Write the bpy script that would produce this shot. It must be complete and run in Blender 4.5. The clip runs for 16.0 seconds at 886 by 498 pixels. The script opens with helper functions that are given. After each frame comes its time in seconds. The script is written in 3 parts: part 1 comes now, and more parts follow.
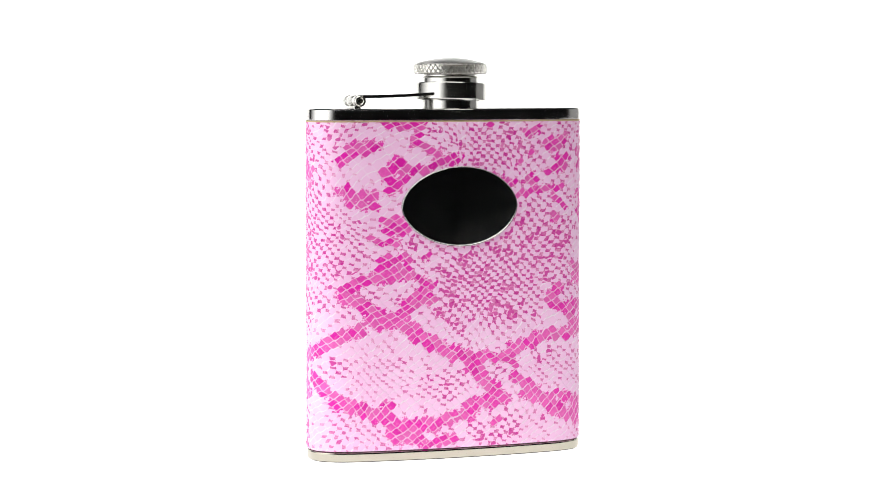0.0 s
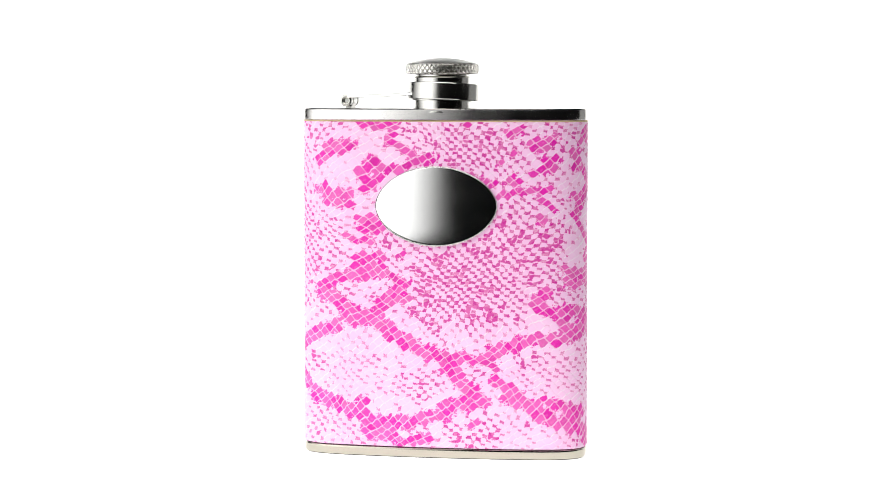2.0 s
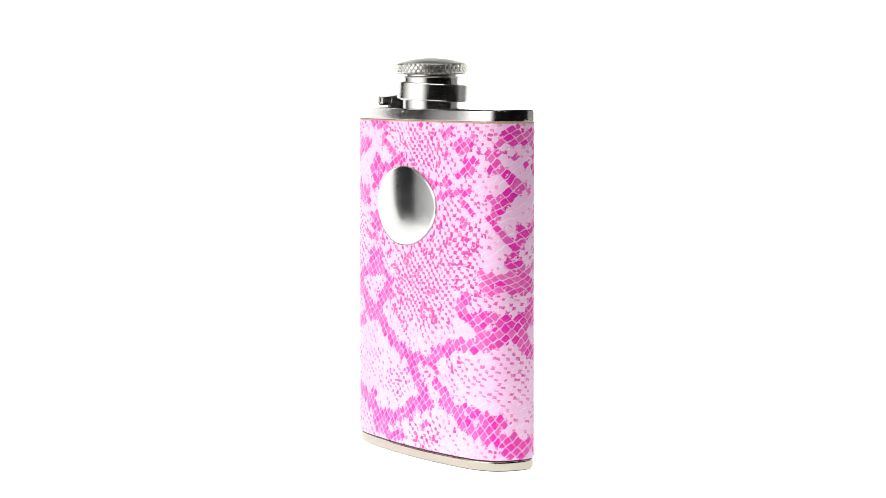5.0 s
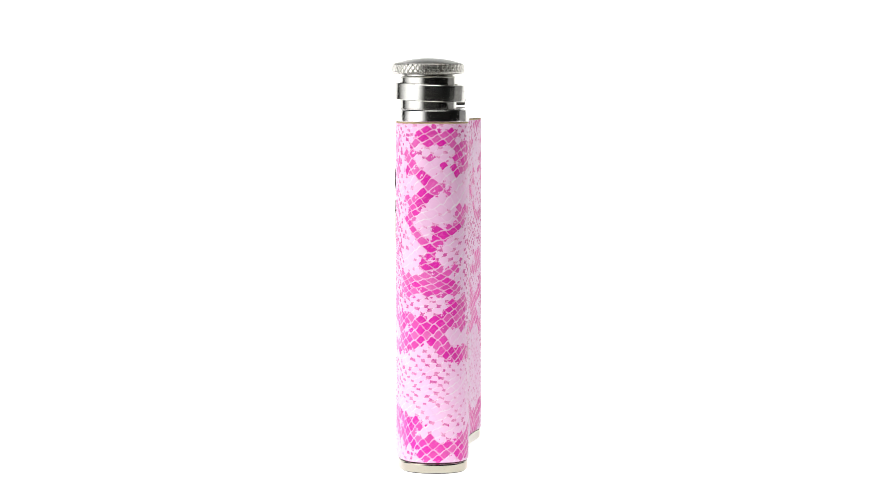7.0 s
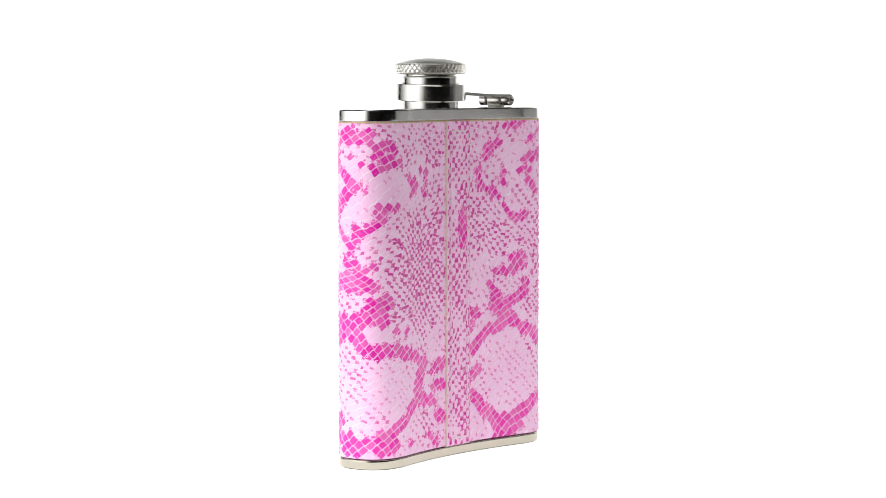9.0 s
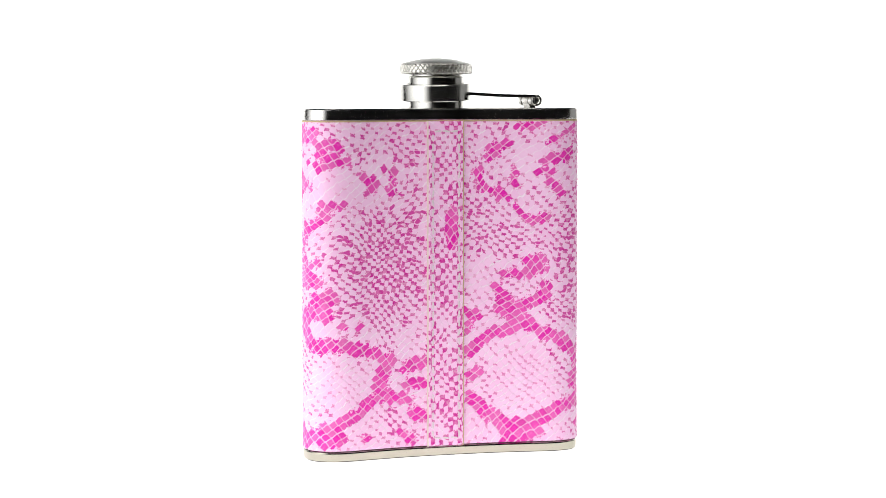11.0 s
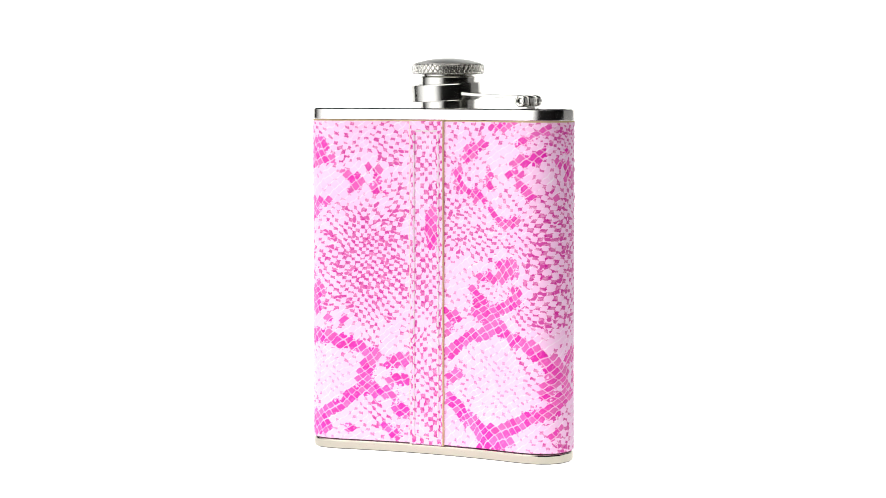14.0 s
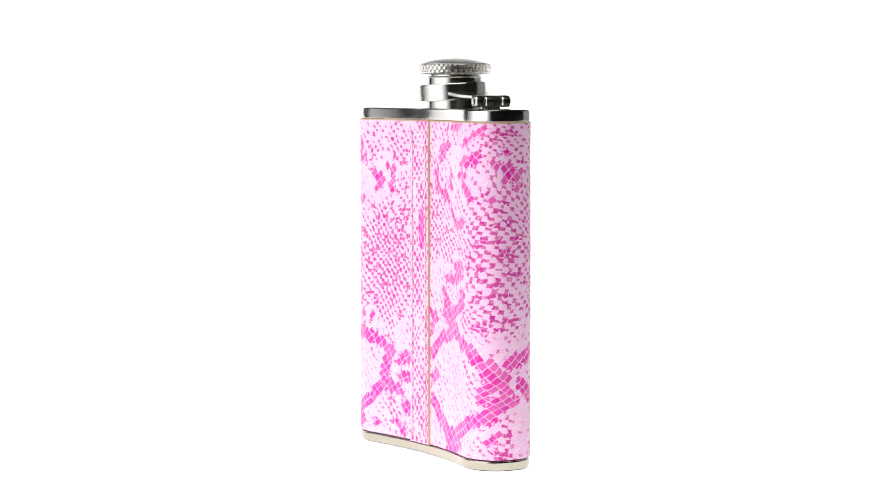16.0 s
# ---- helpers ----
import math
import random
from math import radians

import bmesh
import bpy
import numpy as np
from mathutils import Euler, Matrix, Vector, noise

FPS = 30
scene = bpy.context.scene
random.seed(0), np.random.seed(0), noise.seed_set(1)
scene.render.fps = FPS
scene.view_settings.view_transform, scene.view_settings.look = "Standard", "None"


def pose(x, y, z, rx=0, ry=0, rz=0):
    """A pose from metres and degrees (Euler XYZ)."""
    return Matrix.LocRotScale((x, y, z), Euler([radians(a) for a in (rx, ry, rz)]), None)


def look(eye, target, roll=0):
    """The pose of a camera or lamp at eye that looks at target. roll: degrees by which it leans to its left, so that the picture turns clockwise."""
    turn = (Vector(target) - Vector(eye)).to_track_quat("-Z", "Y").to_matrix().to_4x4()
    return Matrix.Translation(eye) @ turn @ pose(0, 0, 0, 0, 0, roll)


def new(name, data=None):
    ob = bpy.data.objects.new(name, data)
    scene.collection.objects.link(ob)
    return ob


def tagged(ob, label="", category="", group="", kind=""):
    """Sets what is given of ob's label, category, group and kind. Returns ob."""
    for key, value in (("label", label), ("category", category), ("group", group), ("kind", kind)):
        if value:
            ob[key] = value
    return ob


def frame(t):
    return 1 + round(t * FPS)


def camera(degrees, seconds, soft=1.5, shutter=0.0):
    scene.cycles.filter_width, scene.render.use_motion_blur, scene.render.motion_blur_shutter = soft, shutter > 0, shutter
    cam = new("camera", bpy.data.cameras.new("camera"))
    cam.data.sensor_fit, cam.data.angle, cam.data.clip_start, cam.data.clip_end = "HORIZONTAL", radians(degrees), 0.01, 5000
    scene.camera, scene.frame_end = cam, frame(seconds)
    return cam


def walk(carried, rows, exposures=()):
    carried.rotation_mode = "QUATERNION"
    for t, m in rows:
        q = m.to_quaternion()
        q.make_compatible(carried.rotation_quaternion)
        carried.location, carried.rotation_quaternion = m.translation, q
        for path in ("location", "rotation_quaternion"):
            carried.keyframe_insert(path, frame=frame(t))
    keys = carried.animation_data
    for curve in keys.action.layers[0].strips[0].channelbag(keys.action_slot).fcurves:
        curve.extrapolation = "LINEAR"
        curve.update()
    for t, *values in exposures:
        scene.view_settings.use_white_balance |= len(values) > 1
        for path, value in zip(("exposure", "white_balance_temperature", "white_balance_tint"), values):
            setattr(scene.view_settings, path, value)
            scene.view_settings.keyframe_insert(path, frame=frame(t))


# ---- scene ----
# The camera stands still; the flask turns before it.
cam = camera(19.3, 16.0, soft=0.9)
EYE = (0.0, -0.862, 0.1253)
view = pose(*EYE, 90 - 3.81, 0.0, 0.0)
walk(cam, [(0.0, view), (16.0, view)])

MM = 0.001
SPIN, START = 16.46, 21.2          # degrees a second, clockwise from above; facing at the start
OFF_AXIS = 0.6 * MM                # the flask's middle beside the spindle


# ---- light: a studio with a large softbox, a top light and a white sweep with added glow ----
world = bpy.data.worlds.new("studio_dark")
world.use_nodes = True
world.node_tree.nodes["Background"].inputs[0].default_value = (0.02, 0.02, 0.022, 1)
scene.world = world
scene.view_settings.exposure = 0.0

KEY, TOP, SWEEP_GLOW, CARD = 2.3, 6.0, 0.78, 0.3


def area(name, m, sx, sy, watts, colour=(1, 1, 1), spread=180):
    d = bpy.data.lights.new(name, "AREA")
    d.shape, d.size, d.size_y, d.energy, d.color, d.spread = "RECTANGLE", sx, sy, watts, colour, radians(spread)
    ob = new(name, d)
    ob.matrix_world = m
    return ob


area("top_light", look((-0.05, -0.40, 0.78), (0, 0.0, 0.08)), 1.0, 0.6, TOP, (1.0, 0.985, 0.96))


# ---- materials ----
def material(name):
    m = bpy.data.materials.new(name)
    m.use_nodes = True
    return m, m.node_tree, m.node_tree.nodes["Principled BSDF"]


def link(t, a, b):
    t.links.new(a, b)


def node(t, kind, **inputs):
    n = t.nodes.new(kind)
    for k, v in inputs.items():
        n.inputs[k.replace("_", " ")].default_value = v
    return n


def ramp(t, src, stops):
    n = t.nodes.new("ShaderNodeValToRGB")
    e = n.color_ramp.elements
    while len(e) < len(stops):
        e.new(0.5)
    for el, (p, c) in zip(e, stops):
        el.position, el.color = p, (*c, 1) if len(c) == 3 else c
    link(t, src, n.inputs[0])
    return n


def metal(name, colour, rough, scratch=1.0, stretch=(1, 1, 1)):
    m, t, b = material(name)
    b.inputs["Metallic"].default_value = 1
    co = t.nodes.new("ShaderNodeTexCoord")
    mp = t.nodes.new("ShaderNodeMapping")
    mp.inputs["Scale"].default_value = stretch
    link(t, co.outputs["Object"], mp.inputs[0])
    fine = node(t, "ShaderNodeTexNoise", Scale=2600.0, Detail=3.0)
    wide = node(t, "ShaderNodeTexNoise", Scale=130.0, Detail=4.0)
    link(t, mp.outputs[0], fine.inputs["Vector"])
    link(t, co.outputs["Object"], wide.inputs["Vector"])
    r = ramp(t, wide.outputs[0], [(0.3, (rough * 0.8,) * 3), (0.75, (rough * 1.25,) * 3)])
    link(t, r.outputs[0], b.inputs["Roughness"])
    c = ramp(t, wide.outputs[0], [(0.3, [v * 0.96 for v in colour]), (0.7, colour)])
    link(t, c.outputs[0], b.inputs["Base Color"])
    bump = node(t, "ShaderNodeBump", Strength=0.06 * scratch, Distance=0.00004)
    link(t, fine.outputs[0], bump.inputs["Height"])
    link(t, bump.outputs[0], b.inputs["Normal"])
    return m


STEEL = metal("polished_steel", (0.58, 0.575, 0.545), 0.19)
SATIN = metal("satin_steel", (0.70, 0.70, 0.68), 0.36)
BRUSHED = metal("brushed_steel", (0.70, 0.69, 0.67), 0.17, 2.0, (1, 1, 0.1))
MIRROR = metal("mirror_steel", (0.80, 0.80, 0.79), 0.13, 0.5)
NICKEL = metal("warm_nickel", (0.47, 0.455, 0.375), 0.08)

def plain(name, colour, rough, bump_scale=900.0, bump=0.2, vary=0.85):
    m, t, b = material(name)
    co = t.nodes.new("ShaderNodeTexCoord")
    n = node(t, "ShaderNodeTexNoise", Scale=bump_scale, Detail=4.0)
    link(t, co.outputs["Object"], n.inputs["Vector"])
    c = ramp(t, n.outputs[0], [(0.3, [v * vary for v in colour]), (0.7, colour)])
    link(t, c.outputs[0], b.inputs["Base Color"])
    b.inputs["Roughness"].default_value = rough
    bp = node(t, "ShaderNodeBump", Strength=bump, Distance=0.0001)
    link(t, n.outputs[0], bp.inputs["Height"])
    link(t, bp.outputs[0], b.inputs["Normal"])
    return m


LINING = plain("tan_backing", (0.62, 0.47, 0.27), 0.8)
CREAM = plain("cut_leather_edge", (0.80, 0.66, 0.62), 0.7)
THREAD = plain("pink_white_thread", (0.82, 0.70, 0.76), 0.55, 4000.0, 0.6)
DARK_GAP = plain("dark_joint_and_contact_shade", (0.05, 0.045, 0.04), 0.6)
CHARCOAL = plain("charcoal_wall_paint", (0.022, 0.022, 0.024), 0.9, 12.0, 0.1)
CLOTH = plain("black_softbox_cloth", (0.02, 0.02, 0.02), 0.9, 300.0, 0.3)


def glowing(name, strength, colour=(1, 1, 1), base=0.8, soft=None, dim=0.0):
    """A white surface with emission of its own. soft: the shares of its width and height over which the light fades to
    its rim; dim: what is left at the far rim.
    """
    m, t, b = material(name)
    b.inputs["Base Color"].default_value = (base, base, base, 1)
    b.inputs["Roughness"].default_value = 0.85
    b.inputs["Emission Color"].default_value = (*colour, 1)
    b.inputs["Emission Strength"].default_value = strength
    if soft:
        co = t.nodes.new("ShaderNodeTexCoord")
        sep = t.nodes.new("ShaderNodeSeparateXYZ")
        link(t, co.outputs["Generated"], sep.inputs[0])
        last = None
        for axis, (lo, hi) in zip("XY", soft):
            r = ramp(t, sep.outputs[axis], [(0.0, (dim,) * 3 if axis == "X" else (0, 0, 0)), (lo, (1, 1, 1)), (1 - hi, (1, 1, 1)), (1.0, (0, 0, 0))])
            r.color_ramp.interpolation = "EASE"
            if last is None:
                last = r
                continue
            mul = t.nodes.new("ShaderNodeMath")
            mul.operation = "MULTIPLY"
            link(t, last.outputs[0], mul.inputs[0])
            link(t, r.outputs[0], mul.inputs[1])
            last = mul
        amp = t.nodes.new("ShaderNodeMath")
        amp.operation = "MULTIPLY"
        amp.inputs[1].default_value = strength
        link(t, last.outputs[0], amp.inputs[0])
        link(t, amp.outputs[0], b.inputs["Emission Strength"])
    return m


def snake_leather():
    """Printed pink leather. The mesh carries the print: red = pigment, green = highlight painted on the ridges and pale
    print lines, blue = darker magenta in the grooves, alpha = deeper dye.
    """
    m, t, b = material("pink_snakeskin_leather")
    at = t.nodes.new("ShaderNodeAttribute")
    at.attribute_name = "print"
    sep = t.nodes.new("ShaderNodeSeparateColor")
    link(t, at.outputs["Color"], sep.inputs[0])
    co = t.nodes.new("ShaderNodeTexCoord")
    wide = node(t, "ShaderNodeTexNoise", Scale=90.0, Detail=3.0)
    fine = node(t, "ShaderNodeTexNoise", Scale=1500.0, Detail=4.0)
    for n in (wide, fine):
        link(t, co.outputs["Object"], n.inputs["Vector"])
    pale = ramp(t, wide.outputs[0], [(0.3, PALE_A), (0.7, PALE_B)])
    hot = ramp(t, fine.outputs[0], [(0.25, HOT_A), (0.75, HOT_B)])
    deep = t.nodes.new("ShaderNodeMix")
    deep.data_type = "RGBA"
    deep.inputs[7].default_value = (*DEEP, 1)
    link(t, at.outputs["Alpha"], deep.inputs["Factor"])
    link(t, hot.outputs[0], deep.inputs[6])
    mix = t.nodes.new("ShaderNodeMix")
    mix.data_type = "RGBA"
    link(t, sep.outputs[0], mix.inputs["Factor"])
    link(t, pale.outputs[0], mix.inputs[6])
    link(t, deep.outputs[2], mix.inputs[7])
    whitened = t.nodes.new("ShaderNodeMix")
    whitened.data_type = "RGBA"
    whitened.inputs[7].default_value = (*SHINE_AND_NET, 1)
    link(t, sep.outputs[1], whitened.inputs["Factor"])
    link(t, mix.outputs[2], whitened.inputs[6])
    tinted = t.nodes.new("ShaderNodeMix")
    tinted.data_type = "RGBA"
    tinted.inputs[7].default_value = (*GROOVE_TINT, 1)
    link(t, sep.outputs[2], tinted.inputs["Factor"])
    link(t, whitened.outputs[2], tinted.inputs[6])
    link(t, tinted.outputs[2], b.inputs["Base Color"])
    b.inputs["Roughness"].default_value = 0.36
    b.inputs["Specular IOR Level"].default_value = 0.28
    b.inputs["Coat Weight"].default_value = 0.05
    b.inputs["Coat Roughness"].default_value = 0.24
    bp = node(t, "ShaderNodeBump", Strength=0.12, Distance=0.00008)
    link(t, fine.outputs[0], bp.inputs["Height"])
    link(t, bp.outputs[0], b.inputs["Normal"])
    return m


PALE_A, PALE_B = (0.90, 0.53, 0.79), (0.935, 0.605, 0.845)
SHINE_AND_NET = (0.96, 0.82, 0.92)
HOT_A, HOT_B = (0.72, 0.008, 0.35), (0.86, 0.022, 0.48)
DEEP = (0.60, 0.008, 0.285)
GROOVE_TINT = (0.42, 0.07, 0.20)
LEATHER = snake_leather()


# ---- mesh helpers ----
def mesh_object(name, verts, faces, mat, parent=None, label="", sharp=14, smooth=True):
    me = bpy.data.meshes.new(name)
    me.from_pydata([tuple(map(float, v)) for v in verts], [], faces)
    me.validate()
    bm = bmesh.new()
    bm.from_mesh(me)
    bmesh.ops.recalc_face_normals(bm, faces=bm.faces)
    bm.to_mesh(me)
    bm.free()
    if smooth:
        me.polygons.foreach_set("use_smooth", [True] * len(me.polygons))
        me.set_sharp_from_angle(angle=radians(sharp))
    me.materials.append(mat)
    ob = new(name, me)
    ob.parent = parent
    return tagged(ob, label)


def rings(loops, close_start=True, close_end=True):
    """Faces that join equal loops of points, with ends closed."""
    n = len(loops[0])
    verts = [p for l in loops for p in l]
    faces = []
    for k in range(len(loops) - 1):
        for i in range(n):
            j = (i + 1) % n
            faces.append((k * n + i, k * n + j, (k + 1) * n + j, (k + 1) * n + i))
    if close_start:
        faces.append(tuple(range(n))[::-1])
    if close_end:
        faces.append(tuple((len(loops) - 1) * n + i for i in range(n)))
    return verts, faces


def turned(profile, cx, cy, seg=96):
    """Rings of a lathe profile of (radius, height) in millimetres."""
    out = []
    for r, z in profile:
        out.append([((cx + r * math.cos(2 * math.pi * i / seg)) * MM, (cy + r * math.sin(2 * math.pi * i / seg)) * MM, z * MM) for i in range(seg)])
    return out


# ---- the kidney-shaped outline of the flask, in millimetres ----
HALF, THICK, FLAT, POWER = 47.6, 10.9, 32.0, 2.5


def outline(count, inset=0.0):
    """Points and outward normals, from the middle of the back round by the -x end, the front and the +x end, evenly spaced."""
    # dense run: flat back, end, flat front, end
    flat = np.linspace(0, FLAT, 400)
    ang = np.linspace(0, np.pi / 2, 600)
    end_u = FLAT + (HALF - FLAT) * np.sin(ang) ** (2 / POWER)
    end_h = THICK * np.cos(ang) ** (2 / POWER)
    uu = np.concatenate([flat[:-1], end_u])
    hh = np.concatenate([np.full(399, THICK), end_h])
    U = np.concatenate([-uu, -uu[::-1][1:], uu[1:], uu[::-1][1:-1]])
    H = np.concatenate([hh, -hh[::-1][1:], -hh[1:], hh[::-1][1:-1]])
    # the bowed middle line, which levels out in the rounded ends
    k = np.abs(U)
    over = np.clip(k - FLAT, 0, None)
    bow = BOW * (np.minimum(k, FLAT) ** 2 + 2 * FLAT * over * (1 - over / (2 * (HALF - FLAT))))
    X, Y = U, MID + bow + H * (1 + SWELL * np.minimum(k, FLAT) ** 2)
    P = np.stack([X, Y], 1)
    d = np.linalg.norm(np.diff(np.vstack([P, P[:1]]), axis=0), axis=1)
    s = np.concatenate([[0], np.cumsum(d)])
    at = np.linspace(0, s[-1], count, endpoint=False)
    Q = np.stack([np.interp(at, s, np.append(P[:, k], P[0, k])) for k in (0, 1)], 1)
    tan = np.roll(Q, -3, 0) - np.roll(Q, 3, 0)
    tan /= np.linalg.norm(tan, axis=1)[:, None]
    nor = np.stack([-tan[:, 1], tan[:, 0]], 1)
    if (nor * (Q - [0, MID])).sum() < 0:
        nor = -nor
    return Q - nor * inset, nor, s[-1]


MID, BOW, SWELL = -3.7, 0.0025, 0.00005


# ---- the place: a dark studio round a white sweep with added glow ----
def box_room(x0, x1, y0, y1, z0, z1, w=0.1):
    def slab(name, a, b):
        bm = bmesh.new()
        bmesh.ops.create_cube(bm, size=1)
        for v in bm.verts:
            v.co = [a[k] if v.co[k] < 0 else b[k] for k in range(3)]
        me = bpy.data.meshes.new(name)
        bm.to_mesh(me)
        bm.free()
        me.materials.append(CHARCOAL)
        return tagged(new(name, me), kind="structure")
    slab("floor", (x0, y0, z0 - w), (x1, y1, z0))
    slab("ceiling", (x0, y0, z1), (x1, y1, z1 + w))
    slab("wall_west", (x0 - w, y0, z0), (x0, y1, z1))
    slab("wall_east", (x1, y0, z0), (x1 + w, y1, z1))
    slab("wall_north", (x0 - w, y1, z0), (x1 + w, y1 + w, z1))
    slab("wall_south", (x0 - w, y0 - w, z0), (x1 + w, y0, z1))


box_room(-2.4, 2.4, -2.6, 2.2, -0.85, 2.1)


def sweep(width, front, back, radius, top):
    """A shooting table: white acrylic bent up at the back, with emission added to keep it pure white."""
    prof = [(front, 0.0)]
    prof += [(front + (back - radius - front) * i / 12, 0.0) for i in range(1, 13)]
    prof += [(back - radius + radius * math.sin(a), radius - radius * math.cos(a)) for a in np.linspace(0, math.pi / 2, 25)[1:]]
    prof += [(back, radius + (top - radius) * i / 8) for i in range(1, 9)]
    n = len(prof)
    verts, faces = [], []
    for side in (-1, 1):
        verts += [(side * width / 2, y, z) for y, z in prof]
    tan = [Vector((prof[min(i + 1, n - 1)][0] - prof[max(i - 1, 0)][0], prof[min(i + 1, n - 1)][1] - prof[max(i - 1, 0)][1])).normalized() for i in range(n)]
    for side in (-1, 1):
        verts += [(side * width / 2, prof[i][0] + tan[i].y * 0.004, prof[i][1] - tan[i].x * 0.004) for i in range(n)]
    for i in range(n - 1):
        faces += [(i, n + i, n + i + 1, i + 1), (2 * n + i, 2 * n + i + 1, 3 * n + i + 1, 3 * n + i),
                  (i, i + 1, 2 * n + i + 1, 2 * n + i), (n + i, 3 * n + i, 3 * n + i + 1, n + i + 1)]
    faces += [(0, 2 * n, 3 * n, n), (n - 1, 2 * n - 1, 4 * n - 1, 3 * n - 1)]
    ob = mesh_object("backdrop", verts, faces, glowing("self_lit_white_acrylic", SWEEP_GLOW, (1.0, 0.995, 0.985), 0.85))
    return tagged(ob, "seamless white acrylic sweep with an added glow of its own", "backdrop", kind="structure")


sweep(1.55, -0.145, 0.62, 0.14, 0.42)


def softbox(a, b, low, high, mat, label, name="softbox"):
    """A lit cloth front in a black box, upright between the plan points a and b."""
    a, b = Vector((*a, 0)), Vector((*b, 0))
    mid, w, h = (a + b) / 2, (b - a).length, high - low
    thing = new(name)
    side = (a - b).normalized()
    back = side.cross(Vector((0, 0, 1)))
    m = Matrix((side, Vector((0, 0, 1)), back)).transposed().to_4x4()
    thing.matrix_world = Matrix.Translation((mid.x, mid.y, (low + high) / 2)) @ m
    tagged(thing, label, "studio light")
    bm = bmesh.new()
    bmesh.ops.create_grid(bm, x_segments=12, y_segments=12, size=0.5)
    for v in bm.verts:
        v.co = (v.co.x * w, v.co.y * h, -0.012 * (1 - (2 * v.co.x) ** 2) * (1 - (2 * v.co.y) ** 2))
    for f in bm.faces:
        f.normal_flip()
    me = bpy.data.meshes.new("diffuser")
    bm.to_mesh(me)
    bm.free()
    me.materials.append(mat)
    new("diffuser", me).parent = thing
    t, d = 0.012, 0.2
    loops = []
    for s, z in ((1.0, -0.013), (1.0, 0.004), (0.35, d), (0.33, d)):
        loops.append([((w / 2 + t) * s * x, (h / 2 + t) * s * y, z) for x, y in ((-1, -1), (1, -1), (1, 1), (-1, 1))])
    v, f = rings(loops, False, True)
    mesh_object("housing", v, f, CLOTH, thing, smooth=False)
    return thing


softbox((-0.34, -1.08), (-0.79, 0.34), -0.12, 0.75, glowing("key_diffuser", KEY, (1, 1, 1), 0.2, ((0.5, 0.46), (0.06, 0.06)), 0.06),
        "large upright softbox with a glowing white front")


def reflector_card(x, y, w, low, high):
    thing = new("reflector_card")
    thing.matrix_world = look((x, y, (low + high) / 2), (0, 0, (low + high) / 2))
    tagged(thing, "grey foam reflector card standing beside the table", "reflector")
    bm = bmesh.new()
    bmesh.ops.create_cube(bm, size=1)
    for v in bm.verts:
        v.co = (v.co.x * w, v.co.y * (high - low), v.co.z * 0.01 + 0.005)
    bmesh.ops.bevel(bm, geom=bm.edges[:], offset=0.002, segments=2)
    me = bpy.data.meshes.new("board")
    bm.to_mesh(me)
    bm.free()
    me.materials.append(plain("grey_foam_board", (CARD, CARD, CARD), 0.8, 200.0, 0.05, 0.95))
    new("board", me).parent = thing


reflector_card(0.62, 0.22, 0.5, -0.1, 0.6)


# ---- the flask ----
flask = new("hip_flask")
tagged(flask, "steel hip flask wrapped in pink snakeskin leather, standing upright", "hip flask")
CAP_X, CAP_Y = 0.12, -4.82


def shifted(pts):
    """Millimetres on the flask to metres from the spindle."""
    return [(x * MM + OFF_AXIS, y * MM, z * MM) for x, y, z in pts]


def slab_rings(levels, count=420):
    """Loops of the kidney outline at (inset, height)."""
    out = []
    for inset, z in levels:
        q, _, _ = outline(count, inset)
        out.append(shifted([(x, y, z) for x, y in q]))
    return out


def turned_on_flask(profile, seg=96, cx=CAP_X, cy=CAP_Y):
    return [[(x + OFF_AXIS, y, z) for x, y, z in loop] for loop in turned(profile, cx, cy, seg)]


def plate_parts():
    # the lowest 0.3 mm is a dark foot standing in for contact shade
    v, f = rings(slab_rings([(1.0, 0.0), (1.0, 0.3), (1.6, 0.35), (1.6, 110.9)]))
    mesh_object("inner_body", v, f, DARK_GAP, flask, "dark steel body under the leather, its foot standing in for contact shade")
    v, f = rings(slab_rings([(1.5, 110.75), (0.05, 110.8), (-0.12, 110.95), (-0.15, 111.2), (-0.15, 113.85), (-0.08, 114.15), (0.15, 114.4), (0.5, 114.55), (1.2, 114.62), (6.0, 114.66)]))
    mesh_object("top_plate", v, f, BRUSHED, flask, "polished steel shoulder plate")
    v, f = rings(slab_rings([(1.4, 0.22), (0.75, 0.22), (0.5, 0.3), (0.34, 0.5), (0.25, 0.9), (0.22, 1.5), (0.22, 2.6), (0.25, 2.85), (0.33, 3.05), (0.48, 3.2), (0.7, 3.3), (0.9, 3.5), (1.5, 3.6)]))
    mesh_object("base_plate", v, f, NICKEL, flask, "warm polished steel base plate")
    v, f = rings(slab_rings([(0.3, 110.2), (0.05, 110.35), (0.05, 110.55), (0.2, 110.68), (1.5, 110.72)]), False, False)
    mesh_object("lining_edge", v, f, LINING, flask, "tan cut edge of the leather lining")


plate_parts()


